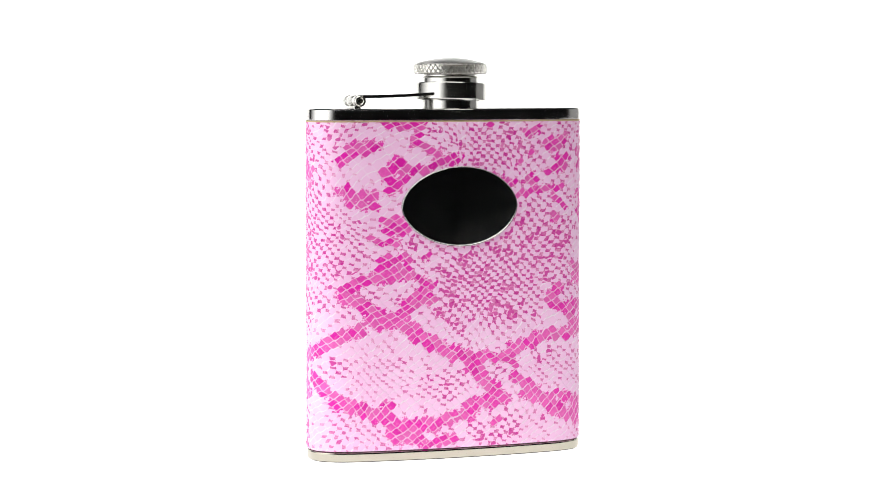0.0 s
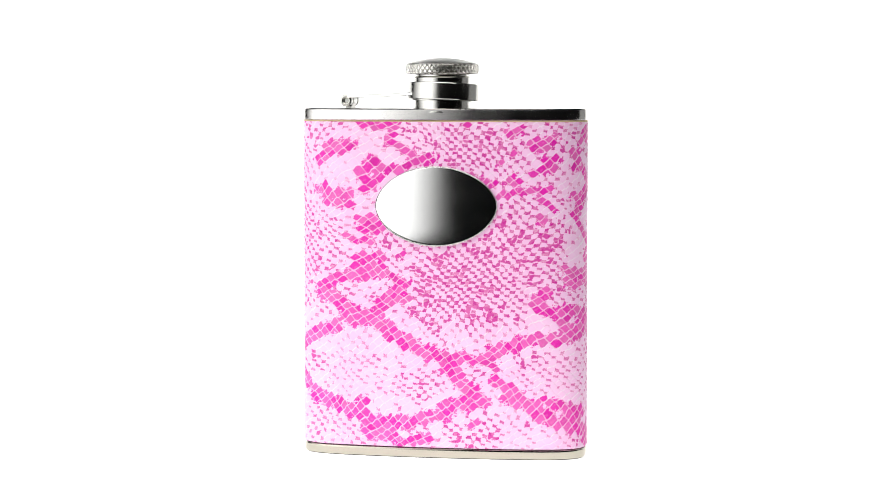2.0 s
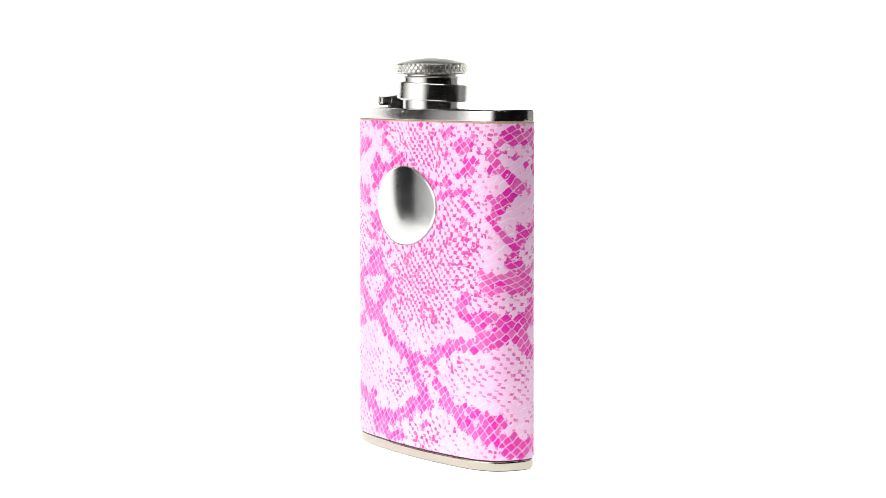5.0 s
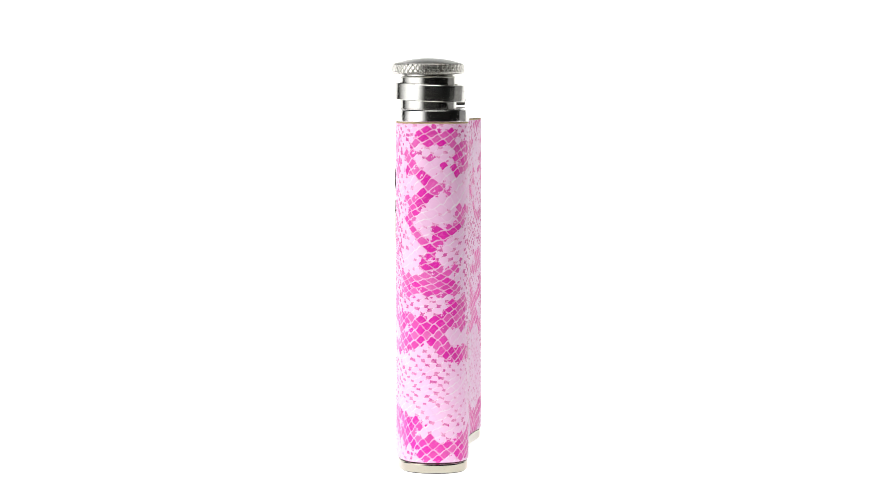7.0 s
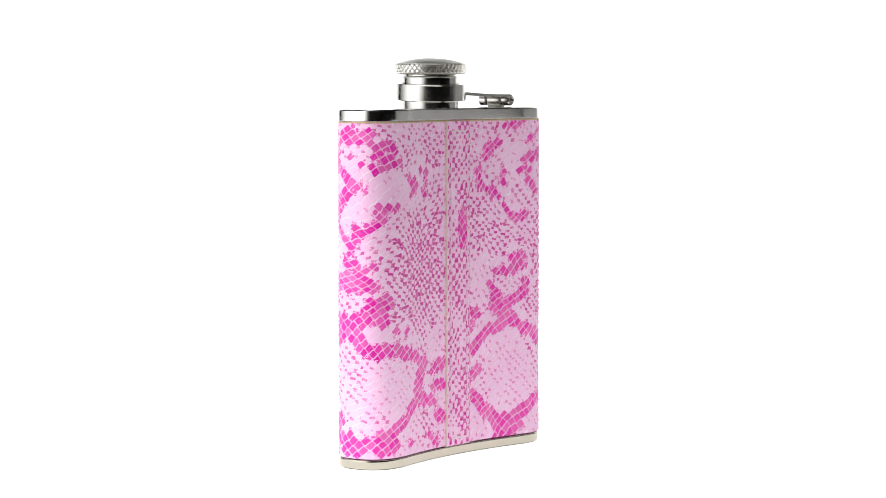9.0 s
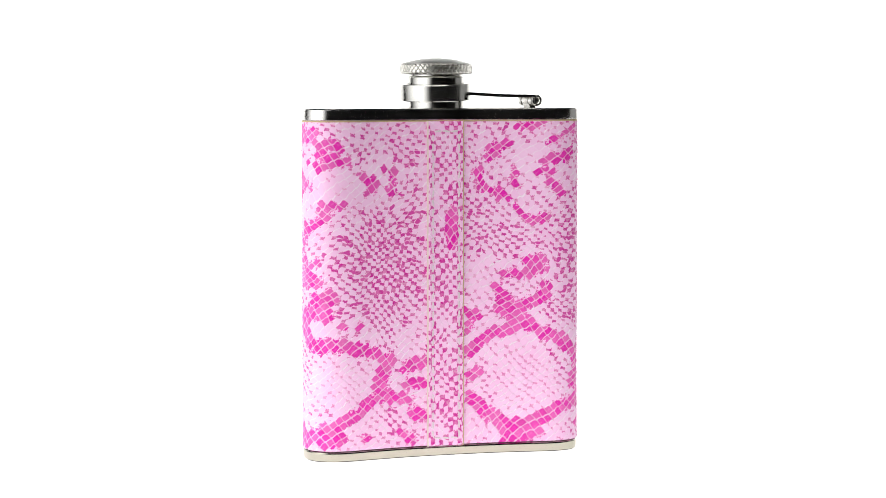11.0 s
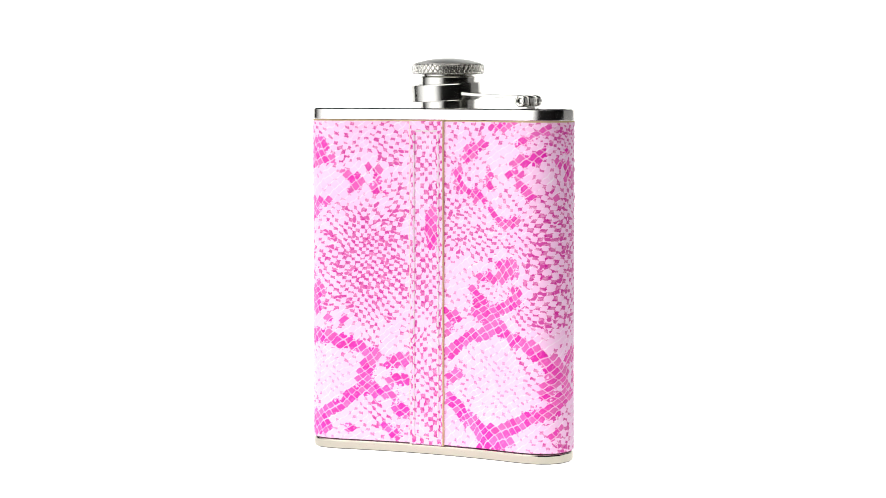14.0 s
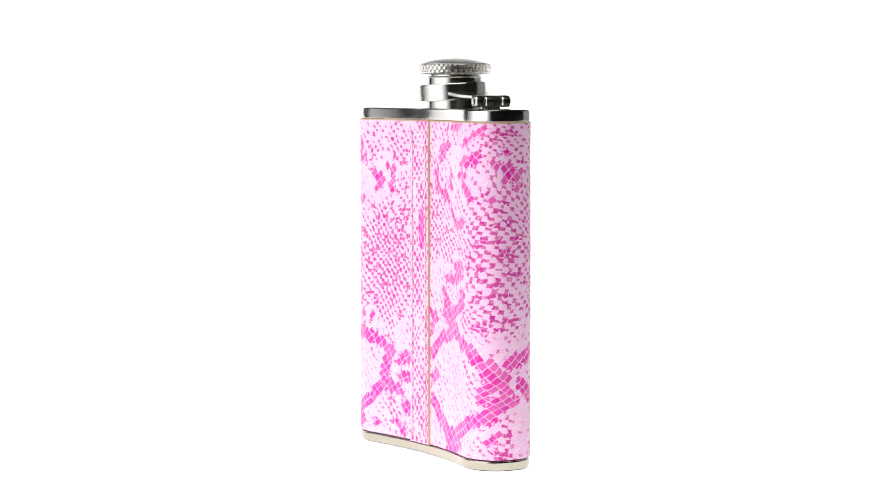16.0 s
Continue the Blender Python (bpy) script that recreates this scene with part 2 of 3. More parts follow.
def neck_and_cap():
    v, f = rings(turned_on_flask([(10.2, 113.3), (10.1, 113.7), (9.7, 113.85), (9.25, 114.0), (9.25, 117.2), (10.2, 117.35), (10.3, 117.7), (10.1, 117.9), (9.1, 118.0), (9.1, 121.0)]))
    mesh_object("neck", v, f, STEEL, flask, "polished steel neck")
    cap = new("cap")
    cap.parent = flask
    v, f = rings(turned_on_flask([(8.9, 119.0), (9.25, 119.2), (9.3, 119.5), (9.3, 124.6), (9.1, 124.9), (8.6, 125.2), (8.6, 125.65), (10.9, 125.75)]))
    mesh_object("cap_skirt", v, f, STEEL, cap, "polished steel screw skirt")
    v, f = rings(turned_on_flask([(11.2, 129.0), (11.25, 129.3), (11.0, 129.4), (10.4, 129.55), (9.0, 129.95), (7.0, 130.42), (4.5, 130.82), (2.0, 131.04), (0.6, 131.08)]))
    mesh_object("cap_dome", v, f, SATIN, cap, "domed polished steel cap top")
    # diamond knurling
    around, rows, cells = 44 * 14, 30, 44
    loops = [turned_on_flask([(10.9, 125.6)], around)[0]]
    for k in range(rows):
        z = 125.65 + 3.6 * k / (rows - 1)
        edge = min(1.0, min(k, rows - 1 - k) / 3.0)
        loop = []
        for i in range(around):
            a = 2 * math.pi * i / around
            p, q = cells * i / around, (z - 125.65) / 2.1
            tri = [abs(((p + s * q) % 1.0) - 0.5) * 2 for s in (1, -1)]
            belly = -0.35 * (2 * k / (rows - 1) - 1) ** 4
            r = 11.55 + belly + edge * 0.5 * min(1.0, 3.0 * (1 - max(tri)))
            loop.append(((CAP_X + r * math.cos(a)) * MM + OFF_AXIS, (CAP_Y + r * math.sin(a)) * MM, z * MM))
        loops.append(loop)
    loops.append(turned_on_flask([(11.0, 129.25)], around)[0])
    v, f = rings(loops, True, True)
    mesh_object("knurled_rim", v, f, STEEL, cap, "diamond-knurled steel rim", sharp=12)


neck_and_cap()


def retainer():
    """The loose ring round the neck and the strap that holds the cap to the hinge."""
    strap = new("cap_retainer")
    strap.parent = flask
    tilt = Matrix.Translation((((CAP_X + 0.4) * MM + OFF_AXIS), (CAP_Y + 0.5) * MM, 120.0 * MM)) @ Matrix.Rotation(radians(1.9), 4, "Y") @ Matrix.Rotation(radians(-2.6), 4, "X")
    prof = [(9.85, -2.85), (11.3, -2.85), (11.6, -2.78), (11.7, -2.6), (11.7, 2.45), (11.6, 2.65), (11.3, 2.72), (9.85, 2.72), (9.75, 2.5), (9.75, -2.6), (9.85, -2.85)]
    loops = turned(prof, 0, 0, 96)
    loops = [[tuple(tilt @ Vector(p)) for p in l] for l in loops]
    v, f = rings(loops, False, False)
    mesh_object("ring", v, f, STEEL, strap, "polished steel retaining ring")
    # strap: a tapered sheet arm from the ring to the hinge
    x0, z0, x1, z1 = CAP_X - 8.5, 119.4, HINGE[0] + 0.6, HINGE[2] + 1.4
    loops = []
    for k in range(15):
        s = k / 14
        x, z = x0 + (x1 - x0) * s, z0 + (z1 - z0) * s - 0.2 * math.sin(math.pi * s)
        w = 7.3 - 0.55 * s
        cy = CAP_Y + (HINGE[1] - CAP_Y) * s
        t = 0.5
        loops.append(shifted([(x, cy - w, z - t + 0.1), (x, cy - w + 0.12, z - t), (x, cy + w - 0.12, z - t), (x, cy + w, z - t + 0.1),
                              (x, cy + w, z + t - 0.1), (x, cy + w - 0.12, z + t), (x, cy - w + 0.12, z + t), (x, cy - w, z + t - 0.1)]))
    v, f = rings(loops)
    mesh_object("strap", v, f, STEEL, strap, "flat steel strap", sharp=25)


HINGE = (-31.9, -0.9, 117.05)


def hinge():
    part_of = new("hinge")
    part_of.parent = flask
    hx, hy, hz = HINGE

    def barrel(name, y0, y1, r, label):
        seg = 28
        # a rolled sheet: the end is a rounded ring about a dark hole
        h = (r - 0.75) / 2
        lip = [(0.75 + h + h * math.cos(a), h - h * math.sin(a)) for a in np.linspace(math.pi, 0, 11)]
        prof = [(0.7, y0 + 1.2)] + [(q, y0 + y) for q, y in lip] + [(q, y1 - y) for q, y in lip[::-1]] + [(0.7, y1 - 1.2)]
        loops = []
        for rr, y in prof:
            loops.append(shifted([(hx + rr * math.cos(2 * math.pi * i / seg), hy + y, hz + rr * math.sin(2 * math.pi * i / seg)) for i in range(seg)]))
        v, f = rings(loops)
        mesh_object(name, v, f, STEEL, part_of, label)

    barrel("knuckle", -6.4, -3.1, 1.95, "rolled steel knuckle")
    barrel("knuckle", -2.9, 2.9, 1.92, "rolled steel knuckle")
    barrel("knuckle", 3.1, 6.4, 1.95, "rolled steel knuckle")
    # bracket from the shoulder up to the middle knuckle
    loops = []
    for dx, z, w in ((0.9, 113.9, 3.4), (0.9, 114.3, 3.4), (1.0, 114.45, 2.8), (1.3, 115.3, 2.75), (1.55, 116.4, 2.75)):
        loops.append(shifted([(hx - 0.9, hy - w, z), (hx + dx, hy - w, z), (hx + dx, hy + w, z), (hx - 0.9, hy + w, z)]))
    v, f = rings(loops)
    mesh_object("bracket", v, f, STEEL, part_of, "bent steel hinge bracket", sharp=30)


retainer()
hinge()


def front_y(x, lift=0.0):
    """The front face of the leather at a place across the flask."""
    return MID + BOW * x * x - THICK * (1 + SWELL * x * x) - lift


def oval_plate():
    a, b, cx, cz = 20.35, 13.1, -0.05, 82.75
    seg = 144
    UP_RIM = 1 - 0.02 * a / b        # the rim has one width all round

    def loop(scale, lift):
        out = []
        for i in range(seg):
            w = 2 * math.pi * i / seg
            ex = math.cos(w)
            ez = math.copysign(abs(math.sin(w)) ** 1.12, math.sin(w))
            up = 1 - (1 - scale) * a / b if scale > 0.979 else scale * UP_RIM / 0.98
            x, z = cx + a * ex * scale, cz + b * ez * up
            out.append((x, front_y(x, lift - 0.3 + 0.5 * (1 - scale ** 2) + 0.42 * (1 - ((x - cx) / a) ** 2)), z))
        return shifted(out)

    plate = new("engraving_plate")
    plate.parent = flask
    v, f = rings([loop(0.987, 0.4), loop(0.984, 0.6)] + [loop(0.98 - 0.04 * k, 0.62) for k in range(0, 25)], False, True)
    mesh_object("plate_face", v, f, MIRROR, plate, "blank mirror-polished oval plate", sharp=80)
    v, f = rings([loop(1.0, -0.5), loop(1.0, 0.45), loop(0.998, 0.56), loop(0.995, 0.6), loop(0.991, 0.56), loop(0.988, 0.4)], False, False)
    mesh_object("plate_rim", v, f, STEEL, plate, "thin raised steel rim")


oval_plate()

# ---- the leather: printed blotches, each a stroke of (along, up, along, up, width) in millimetres; along is 0 at the middle of
# the front and grows towards the +x end and on round the back ----
PRINT_FRONT = [
    (-25.5, 109.2, -13.1, 109.4, 2.7), (-14, 108.5, -15.5, 103.4, 2.2), (-15.5, 103.4, -7.5, 100.4, 2.4), (-9, 97.1, -1.5, 98.3, 2.8), (-40.7, 97.6, -36.1, 100.5, 2.8),
    (-36.1, 100.5, -27.9, 102.3, 2.6), (-37.9, 102.9, -29.7, 103.4, 1.7), (-27, 93.9, -21.5, 97.9, 2.5), (-21.5, 97.9, -19.1, 96.4, 2.4), (-26.2, 94.6, -12.7, 94.9, 2),
    (-26.8, 92.2, -24.4, 90, 2), (-24.4, 90, -19.2, 91.3, 2.3), (-24.2, 87.7, -21.5, 88.7, 2.3), (-41.3, 87.7, -37.6, 89.4, 2), (-37.9, 86.6, -29.7, 86.4, 2.9),
    (-37.9, 83.9, -28.5, 82.7, 2), (-26.1, 77.6, -19.2, 79.2, 2.4), (-25.2, 74.8, -18.3, 75.5, 2.6), (-24.1, 71.7, -21.1, 71.1, 1.7),
]
PRINT_FRONT_B = [
    (-30.7, 72.3, -27.7, 71.2, 1.6), (-27.9, 65.7, -18.5, 66.5, 2.6), (-27, 62, -19.3, 62.8, 3.8), (-33.5, 58.7, -28.5, 60.2, 2.2), (-12.2, 66.4, -11.8, 66.6, 1.8),
    (24.1, 106.4, 28.2, 107.7, 2.3), (31.3, 103.8, 38.5, 104.8, 2.3), (33, 101.5, 35.3, 102.5, 2.2), (26.1, 100.1, 26.5, 100.3, 1.7), (36.2, 97, 39.6, 98.7, 2.3),
    (30.9, 93.6, 38.8, 95.3, 2), (26.1, 93.6, 26.5, 93.8, 1.5), (23.1, 90.9, 28.3, 91.2, 1.5), (21.2, 86.3, 29.3, 88, 1.9), (30.1, 88, 37.5, 88.5, 1.3),
    (34.1, 86.1, 38.4, 82.1, 1.7), (34.1, 78.1, 34.6, 78.2, 2.6), (12.8, 92.3, 19.2, 90, 1.6), (10.5, 109.1, 10.8, 109.3, 1.3),
]
PRINT_FRONT_C = [
    (21.1, 96.5, 21.6, 96.7, 1.7), (41.9, 63, 48.9, 60.2, 2.3), (46.2, 99.5, 47.2, 99.6, 1.7),
]
PRINT_FRONT_LOW = [
    (-39.9, 55.4, -34, 59.1, 2.4), (-38.8, 53.9, -27.1, 47.2, 3.1), (-27.9, 59.2, -16, 60, 2), (-16, 60, -10, 57.2, 2.2), (-12.6, 54.4, -19.7, 49, 3.1),
    (-10.7, 52.2, -10.3, 52.4, 1.7), (-21.5, 46.1, -29.2, 45.4, 4), (-34, 43.6, -45.8, 38.1, 3.2), (-45.8, 38.1, -56, 34.2, 2.8), (-21.5, 45.3, -12.2, 39.6, 3.6),
    (-12.2, 39.6, -2.8, 34.8, 3.5), (-2.8, 34.8, 4.8, 32.4, 3), (4.8, 32.4, 9, 33.6, 2.3), (3.8, 30, 7.8, 26.9, 3.9), (9, 33.4, 14.4, 32.5, 1.8),
    (14.4, 32.5, 19.3, 34, 2.2), (18.3, 35.2, 27.2, 38.6, 3.1), (27.2, 38.6, 38.5, 40.1, 2.9), (19.3, 30.5, 19.7, 30.7, 2.2),
]
PRINT_FRONT_LOW_B = [
    (32.2, 52.5, 36.8, 55.2, 2), (33.2, 50.6, 40.8, 47.5, 2.7), (40.8, 45.2, 43.9, 49.2, 2.4), (38.5, 39, 50.6, 42.2, 2.6), (42.3, 42.7, 42.8, 42.9, 2.6),
    (7.7, 25.1, 12.9, 22.3, 3.3), (12.9, 22.3, 16.8, 19.2, 2.7), (19.3, 26.7, 23.5, 23.8, 2.7), (23.5, 23.8, 27.4, 21.6, 2.8), (24.3, 20, 32.3, 17.8, 3.1),
    (32.3, 15.9, 38.6, 12.7, 3.3), (38.6, 12.7, 50.6, 9.4, 2.9), (35.4, 19.5, 50.6, 15.6, 1.9), (10.9, 20.5, 2.9, 17, 2.4), (5.2, 16, -6.6, 12.6, 2.7),
    (7.1, 18, 12.7, 17.6, 2.4), (-8.5, 11.6, -19.7, 11.1, 3.7), (-19.7, 10.1, -27.1, 14.9, 3.5), (-27.1, 14.9, -38.2, 18.7, 3.3),
]
PRINT_FRONT_LOW_C = [
    (-26.2, 18.8, -23, 18, 1.6), (-39.6, 18.7, -45.9, 23.1, 2.4), (-45.9, 23.1, -51.7, 28.2, 2.3), (-23.4, 8.4, -15.6, 7.3, 3.8), (-12.3, 5.1, -2.5, 6.7, 1.9),
    (12.5, 11.8, 12.9, 12, 1.8), (4, 13.2, 4.4, 13.4, 1.5),
]
PRINT_BACK = [
    (62.8, 96.1, 72.6, 97.4, 2.2), (66.4, 103.8, 70.5, 101.6, 2.2), (68.4, 99.2, 68.8, 99.4, 1.7), (63.9, 82.9, 72.1, 83.8, 2.2), (64.1, 78.5, 64.6, 78.7, 2.4),
    (77.6, 93.1, 80.7, 91.6, 1.7), (81.3, 88.8, 83.5, 89.9, 1.7), (79.6, 86.8, 82.6, 88.1, 1.5), (87, 88.1, 92.8, 86, 1.3), (88.5, 92.7, 89.2, 88.8, 1.1),
    (86.1, 94.6, 89.5, 94, 1.3), (-95.4, 101.1, -88.7, 103, 2.3), (-96.2, 98, -91.5, 99.3, 1.7), (-100.1, 93.7, -98, 94.2, 2.3), (-99.5, 91.3, -99.1, 91.5, 1.7),
    (-97.3, 89.1, -92.4, 86.9, 2.6), (-91.5, 85.4, -88.6, 85.1, 1.9), (-86, 95.1, -86.4, 90.8, 1.3), (-84.5, 88.8, -84.1, 89, 1.7),
]
PRINT_BACK_B = [
    (-85, 80.8, -81.8, 77.7, 2.3), (-81.8, 77.7, -78.5, 77.4, 2.5), (-78.5, 77.4, -75.4, 78.9, 2), (-74, 102.9, -71.8, 104.4, 1.7), (-75.7, 97.5, -69.2, 98.5, 2.9),
    (-69.2, 98.5, -66.2, 100.3, 2.5), (-77.5, 93.8, -73.6, 93, 2.6), (-74.7, 91.1, -70.1, 88.4, 2.2), (-71.9, 87.3, -69, 86.3, 2), (-85.1, 108.4, -76.4, 109.1, 1.7),
    (-69.2, 105.7, -64.1, 108.4, 1.7), (-56.5, 101, -56.9, 101.2, 2), (-56.5, 94.5, -56.9, 94.7, 1.9), (-86, 59.5, -76.3, 61.5, 2.2), (-83.1, 64.2, -77.3, 64.3, 2.7),
    (-89.7, 60.2, -80.1, 59.4, 2.2),
]
PRINT_BACK_LOW = [
    (-92.6, 55.7, -89.6, 52, 2.7), (-91.6, 49, -85.8, 46.5, 3.1), (-86, 49.1, -77.3, 51.3, 2.8), (-74.6, 53.2, -75.6, 55.1, 2.8), (-85, 44.6, -87.8, 42.7, 3.7),
    (-88.6, 41.8, -95.3, 39.8, 2.8), (-97, 38.8, -102.8, 33.9, 3.1), (-82.2, 43.8, -76.4, 40.2, 2.7), (-76.4, 40.2, -70, 38.2, 2.8), (-70, 38.2, -65.1, 33.6, 2.9),
    (-65.1, 33.6, -59.4, 27.6, 3.4), (-62.5, 27.5, -65.1, 22.5, 3), (-59.3, 22, -62.7, 16.7, 3.1), (-65, 16.9, -70.8, 14.2, 3), (-70.8, 14.2, -80.2, 10.3, 3.1),
    (-80.2, 10.3, -89.7, 9, 3.4), (-89.7, 10, -95.3, 13.6, 3.1), (-95.3, 13.6, -101, 19.1, 3.2), (-84.9, 6.2, -78.1, 6.6, 3),
]
PRINT_BACK_LOW_B = [
    (-89.7, 5.3, -85.7, 4.3, 2.3), (-101.9, 25.5, -98.9, 27.4, 2.2), (-103.6, 47.9, -98.9, 46.3, 2.2), (-102.8, 40.6, -101.8, 43.4, 1.9), (63.6, 38.4, 73.9, 37.6, 3),
    (73.9, 37.6, 81.3, 35, 2.9), (81.3, 35, 88.8, 32.1, 2.7), (86, 29.3, 83.2, 23.7, 3.7), (83.2, 22.8, 89, 19.9, 2.9), (85, 21.8, 79.4, 18.1, 2.7),
    (77.6, 16.3, 72, 13.3, 2.7), (72, 13.3, 63.5, 10.2, 2.6), (64.8, 6.6, 70.2, 7.8, 3), (94.4, 30.2, 100.2, 31.2, 3), (94.4, 24.6, 101.1, 24.6, 2.6),
    (95.3, 18.8, 92.5, 19.9, 2.2), (96.2, 15.2, 101.1, 13.1, 2.6), (92.5, 8.6, 96.4, 5.8, 1.9), (78.5, 6.9, 78.8, 7, 1.7),
]
PRINT_BACK_LOW_C = [
    (63.7, 51.6, 68.4, 53.6, 2.2), (65.2, 47, 65.7, 47.2, 2.6), (71.1, 44.3, 71.5, 44.5, 1.5), (76.7, 44.4, 77.1, 44.5, 1.5),
]
PRINT_END = [
    (50.9, 107.3, 55.3, 108.4, 2.3), (49.9, 105.2, 53.7, 104.9, 2.6), (55.3, 105.6, 61, 104.8, 2.9), (58, 107.3, 61, 107, 2), (60.8, 103.8, 64.8, 102.1, 2.5),
    (62.1, 100.2, 62.6, 100.4, 1.9), (64.5, 98.6, 66.7, 97.4, 1.8), (47.9, 103.4, 48.3, 103.6, 2.3), (45.5, 100.9, 48.1, 98.5, 2.5), (45.5, 95.9, 50.1, 95, 1.9),
    (51.8, 92.3, 54.6, 92.9, 2.5), (52.7, 89.7, 55.5, 90.8, 2.1), (50.9, 87.5, 54.6, 87.6, 1.9), (45.5, 86.2, 51, 85.4, 2.1), (48.1, 82.7, 45.5, 79.8, 2.5),
    (46.8, 78.2, 49.9, 75.5, 1.9), (49.9, 75.5, 53.7, 71.3, 2), (53.7, 69.3, 54.1, 69.5, 2.3), (55.3, 72.9, 60, 75.7, 2.5),
]
PRINT_END_B = [
    (56.2, 77, 56.6, 77.1, 1.8), (60.8, 77.4, 64.8, 79, 2.5), (63.1, 82.7, 66.8, 79.6, 1.8), (58, 90.7, 59.1, 87.9, 1.9), (53.5, 98.7, 53.9, 98.9, 1.2),
    (58.9, 97.8, 59.2, 98, 1.2), (62.3, 95.1, 62.8, 95.3, 1.4), (51.7, 65.9, 56.4, 64.2, 2.5), (59.8, 64.1, 62.1, 64.4, 2.1), (44, 60.3, 58.1, 61.5, 3.2),
    (52.7, 58, 62.1, 58.7, 3.7), (44, 57.4, 48.1, 57, 1.6), (42.1, 49.4, 51, 48.2, 2.6), (48.9, 44.5, 56.4, 44.6, 2.8), (54.4, 47.3, 64.8, 49.6, 3.7),
    (60.8, 52.4, 66.8, 54.8, 3), (42.1, 44, 45.7, 42.4, 2.5), (55.3, 42, 58.1, 40.9, 2.3), (58, 39.3, 64.8, 36.9, 3.1),
]
PRINT_END_C = [
    (43.9, 14.6, 46.9, 12.9, 2.8), (42, 11.6, 48.1, 11.2, 2.2), (49.9, 9.7, 54.6, 10.5, 2.5), (54.4, 8, 61.1, 7.8, 3.4), (62.2, 6.8, 66.9, 8.1, 2.1),
    (50.8, 6, 56.4, 5.7, 1.8),
]
PRINT_FAR_END = [
    (-65.9, 107.3, -65.4, 107.5, 2.3), (-61.3, 97.6, -54, 95.7, 2), (-56.5, 92.9, -51.6, 94.7, 2.7), (-53.1, 90.3, -52.6, 90.4, 2.3), (-61.3, 86.7, -60.9, 86.9, 1.6),
    (-65.8, 34.8, -61, 33.1, 2.5), (-62, 31.1, -56.1, 30.2, 2.3), (-60.9, 27.7, -63.8, 25.8, 3.2), (-57.3, 25.6, -56.9, 25.7, 3), (-52.9, 34.3, -52.4, 34.5, 2.3),
    (-59.3, 21.3, -53.8, 21.9, 2.5), (-62, 9.5, -61.6, 9.6, 1.8), (-60, 11.4, -59.6, 11.6, 1.8),
]

PRINT = np.array([r for k in (PRINT_FRONT, PRINT_FRONT_B, PRINT_FRONT_C, PRINT_FRONT_LOW, PRINT_FRONT_LOW_B, PRINT_FRONT_LOW_C, PRINT_BACK, PRINT_BACK_B, PRINT_BACK_LOW, PRINT_BACK_LOW_B, PRINT_BACK_LOW_C, PRINT_END, PRINT_END_B, PRINT_END_C, PRINT_FAR_END) for r in k])
# stretches of closer scales: along, up, reach along, reach up, how much closer, how much pigment lies between them
CLOSE_FRONT = [
    (10, 57, 22, 18, 0.7, 0.78), (31, 72, 13, 16, 0.4, 0.74), (16, 101, 20, 11, 0.6, 0.72), (-25, 27, 16, 10, 0.9, 0.40), (-6, 24, 9, 7, 0.3, 0.62),
    (42, 27, 12, 9, 0.7, 0.46), (12, 8, 13, 5, 0.4, 0.75), (-45, 70, 10, 18, 0.6, 0.6), (-46, 104, 8, 8, 0.5, 0.55), (-24, 94, 17, 13, -0.9, 0.22),
    (-42, 10, 11, 5, 0.4, 0.5), (53, 27, 8, 10, 0.5, 0.5),
]
CLOSE_BACK = [
    (86, 62, 18, 22, 0.6, 0.8), (88, 103, 14, 7, 0.4, 0.55), (-62, 68, 11, 28, -0.3, 0.95), (-60, 103, 9, 8, 0.3, 0.8), (-78, 95, 14, 12, -0.5, 0.36),
    (-82, 25, 13, 11, 0.75, 0.33), (70, 25, 12, 9, 0.7, 0.28), (-88, 72, 11, 8, 0.5, 0.62), (-99, 84, 8, 20, 0.4, 0.66), (76, 88, 16, 8, -0.8, 0.24),
    (92, 8, 12, 4, 0.3, 0.62), (-60, 9, 9, 6, 0.4, 0.7), (56, 88, 9, 18, -0.9, 0.22),
]


def wobble(s, z, scale, seed):
    """Smooth noise of about -1 to 1."""
    rng = np.random.RandomState(seed)
    out = 0.0
    for k in range(5):
        a, p, w = rng.uniform(0, 2 * np.pi), rng.uniform(0, 6.28), rng.uniform(0.7, 1.6)
        out = out + np.sin((s * math.cos(a) + z * math.sin(a)) * w * 6.28 / scale + p)
    return out / 2.6


def smooth(x, lo, hi):
    k = np.clip((x - lo) / (hi - lo), 0, 1)
    return k * k * (3 - 2 * k)


def stroke_depth(s, z, along, up):
    """How far inside a printed blotch the places (s, z) lie, in millimetres (negative outside); along and up are the sheet's own rows of places."""
    best = np.full(s.shape, -8.0)
    for a, b, c, d, w in PRINT:
        i0, i1 = np.searchsorted(along, (min(a, c) - 12, max(a, c) + 12))
        j0, j1 = np.searchsorted(up, (min(b, d) - 12, max(b, d) + 12))
        cut = (slice(j0, j1), slice(i0, i1))
        dx, dz, p, q = c - a, d - b, s[cut] - a, z[cut] - b
        k = np.clip((p * dx + q * dz) / (dx * dx + dz * dz + 1e-6), 0, 1)
        best[cut] = np.maximum(best[cut], (0.58 if b < 58 else 0.48) * w - np.hypot(p - k * dx, q - k * dz))
    return best


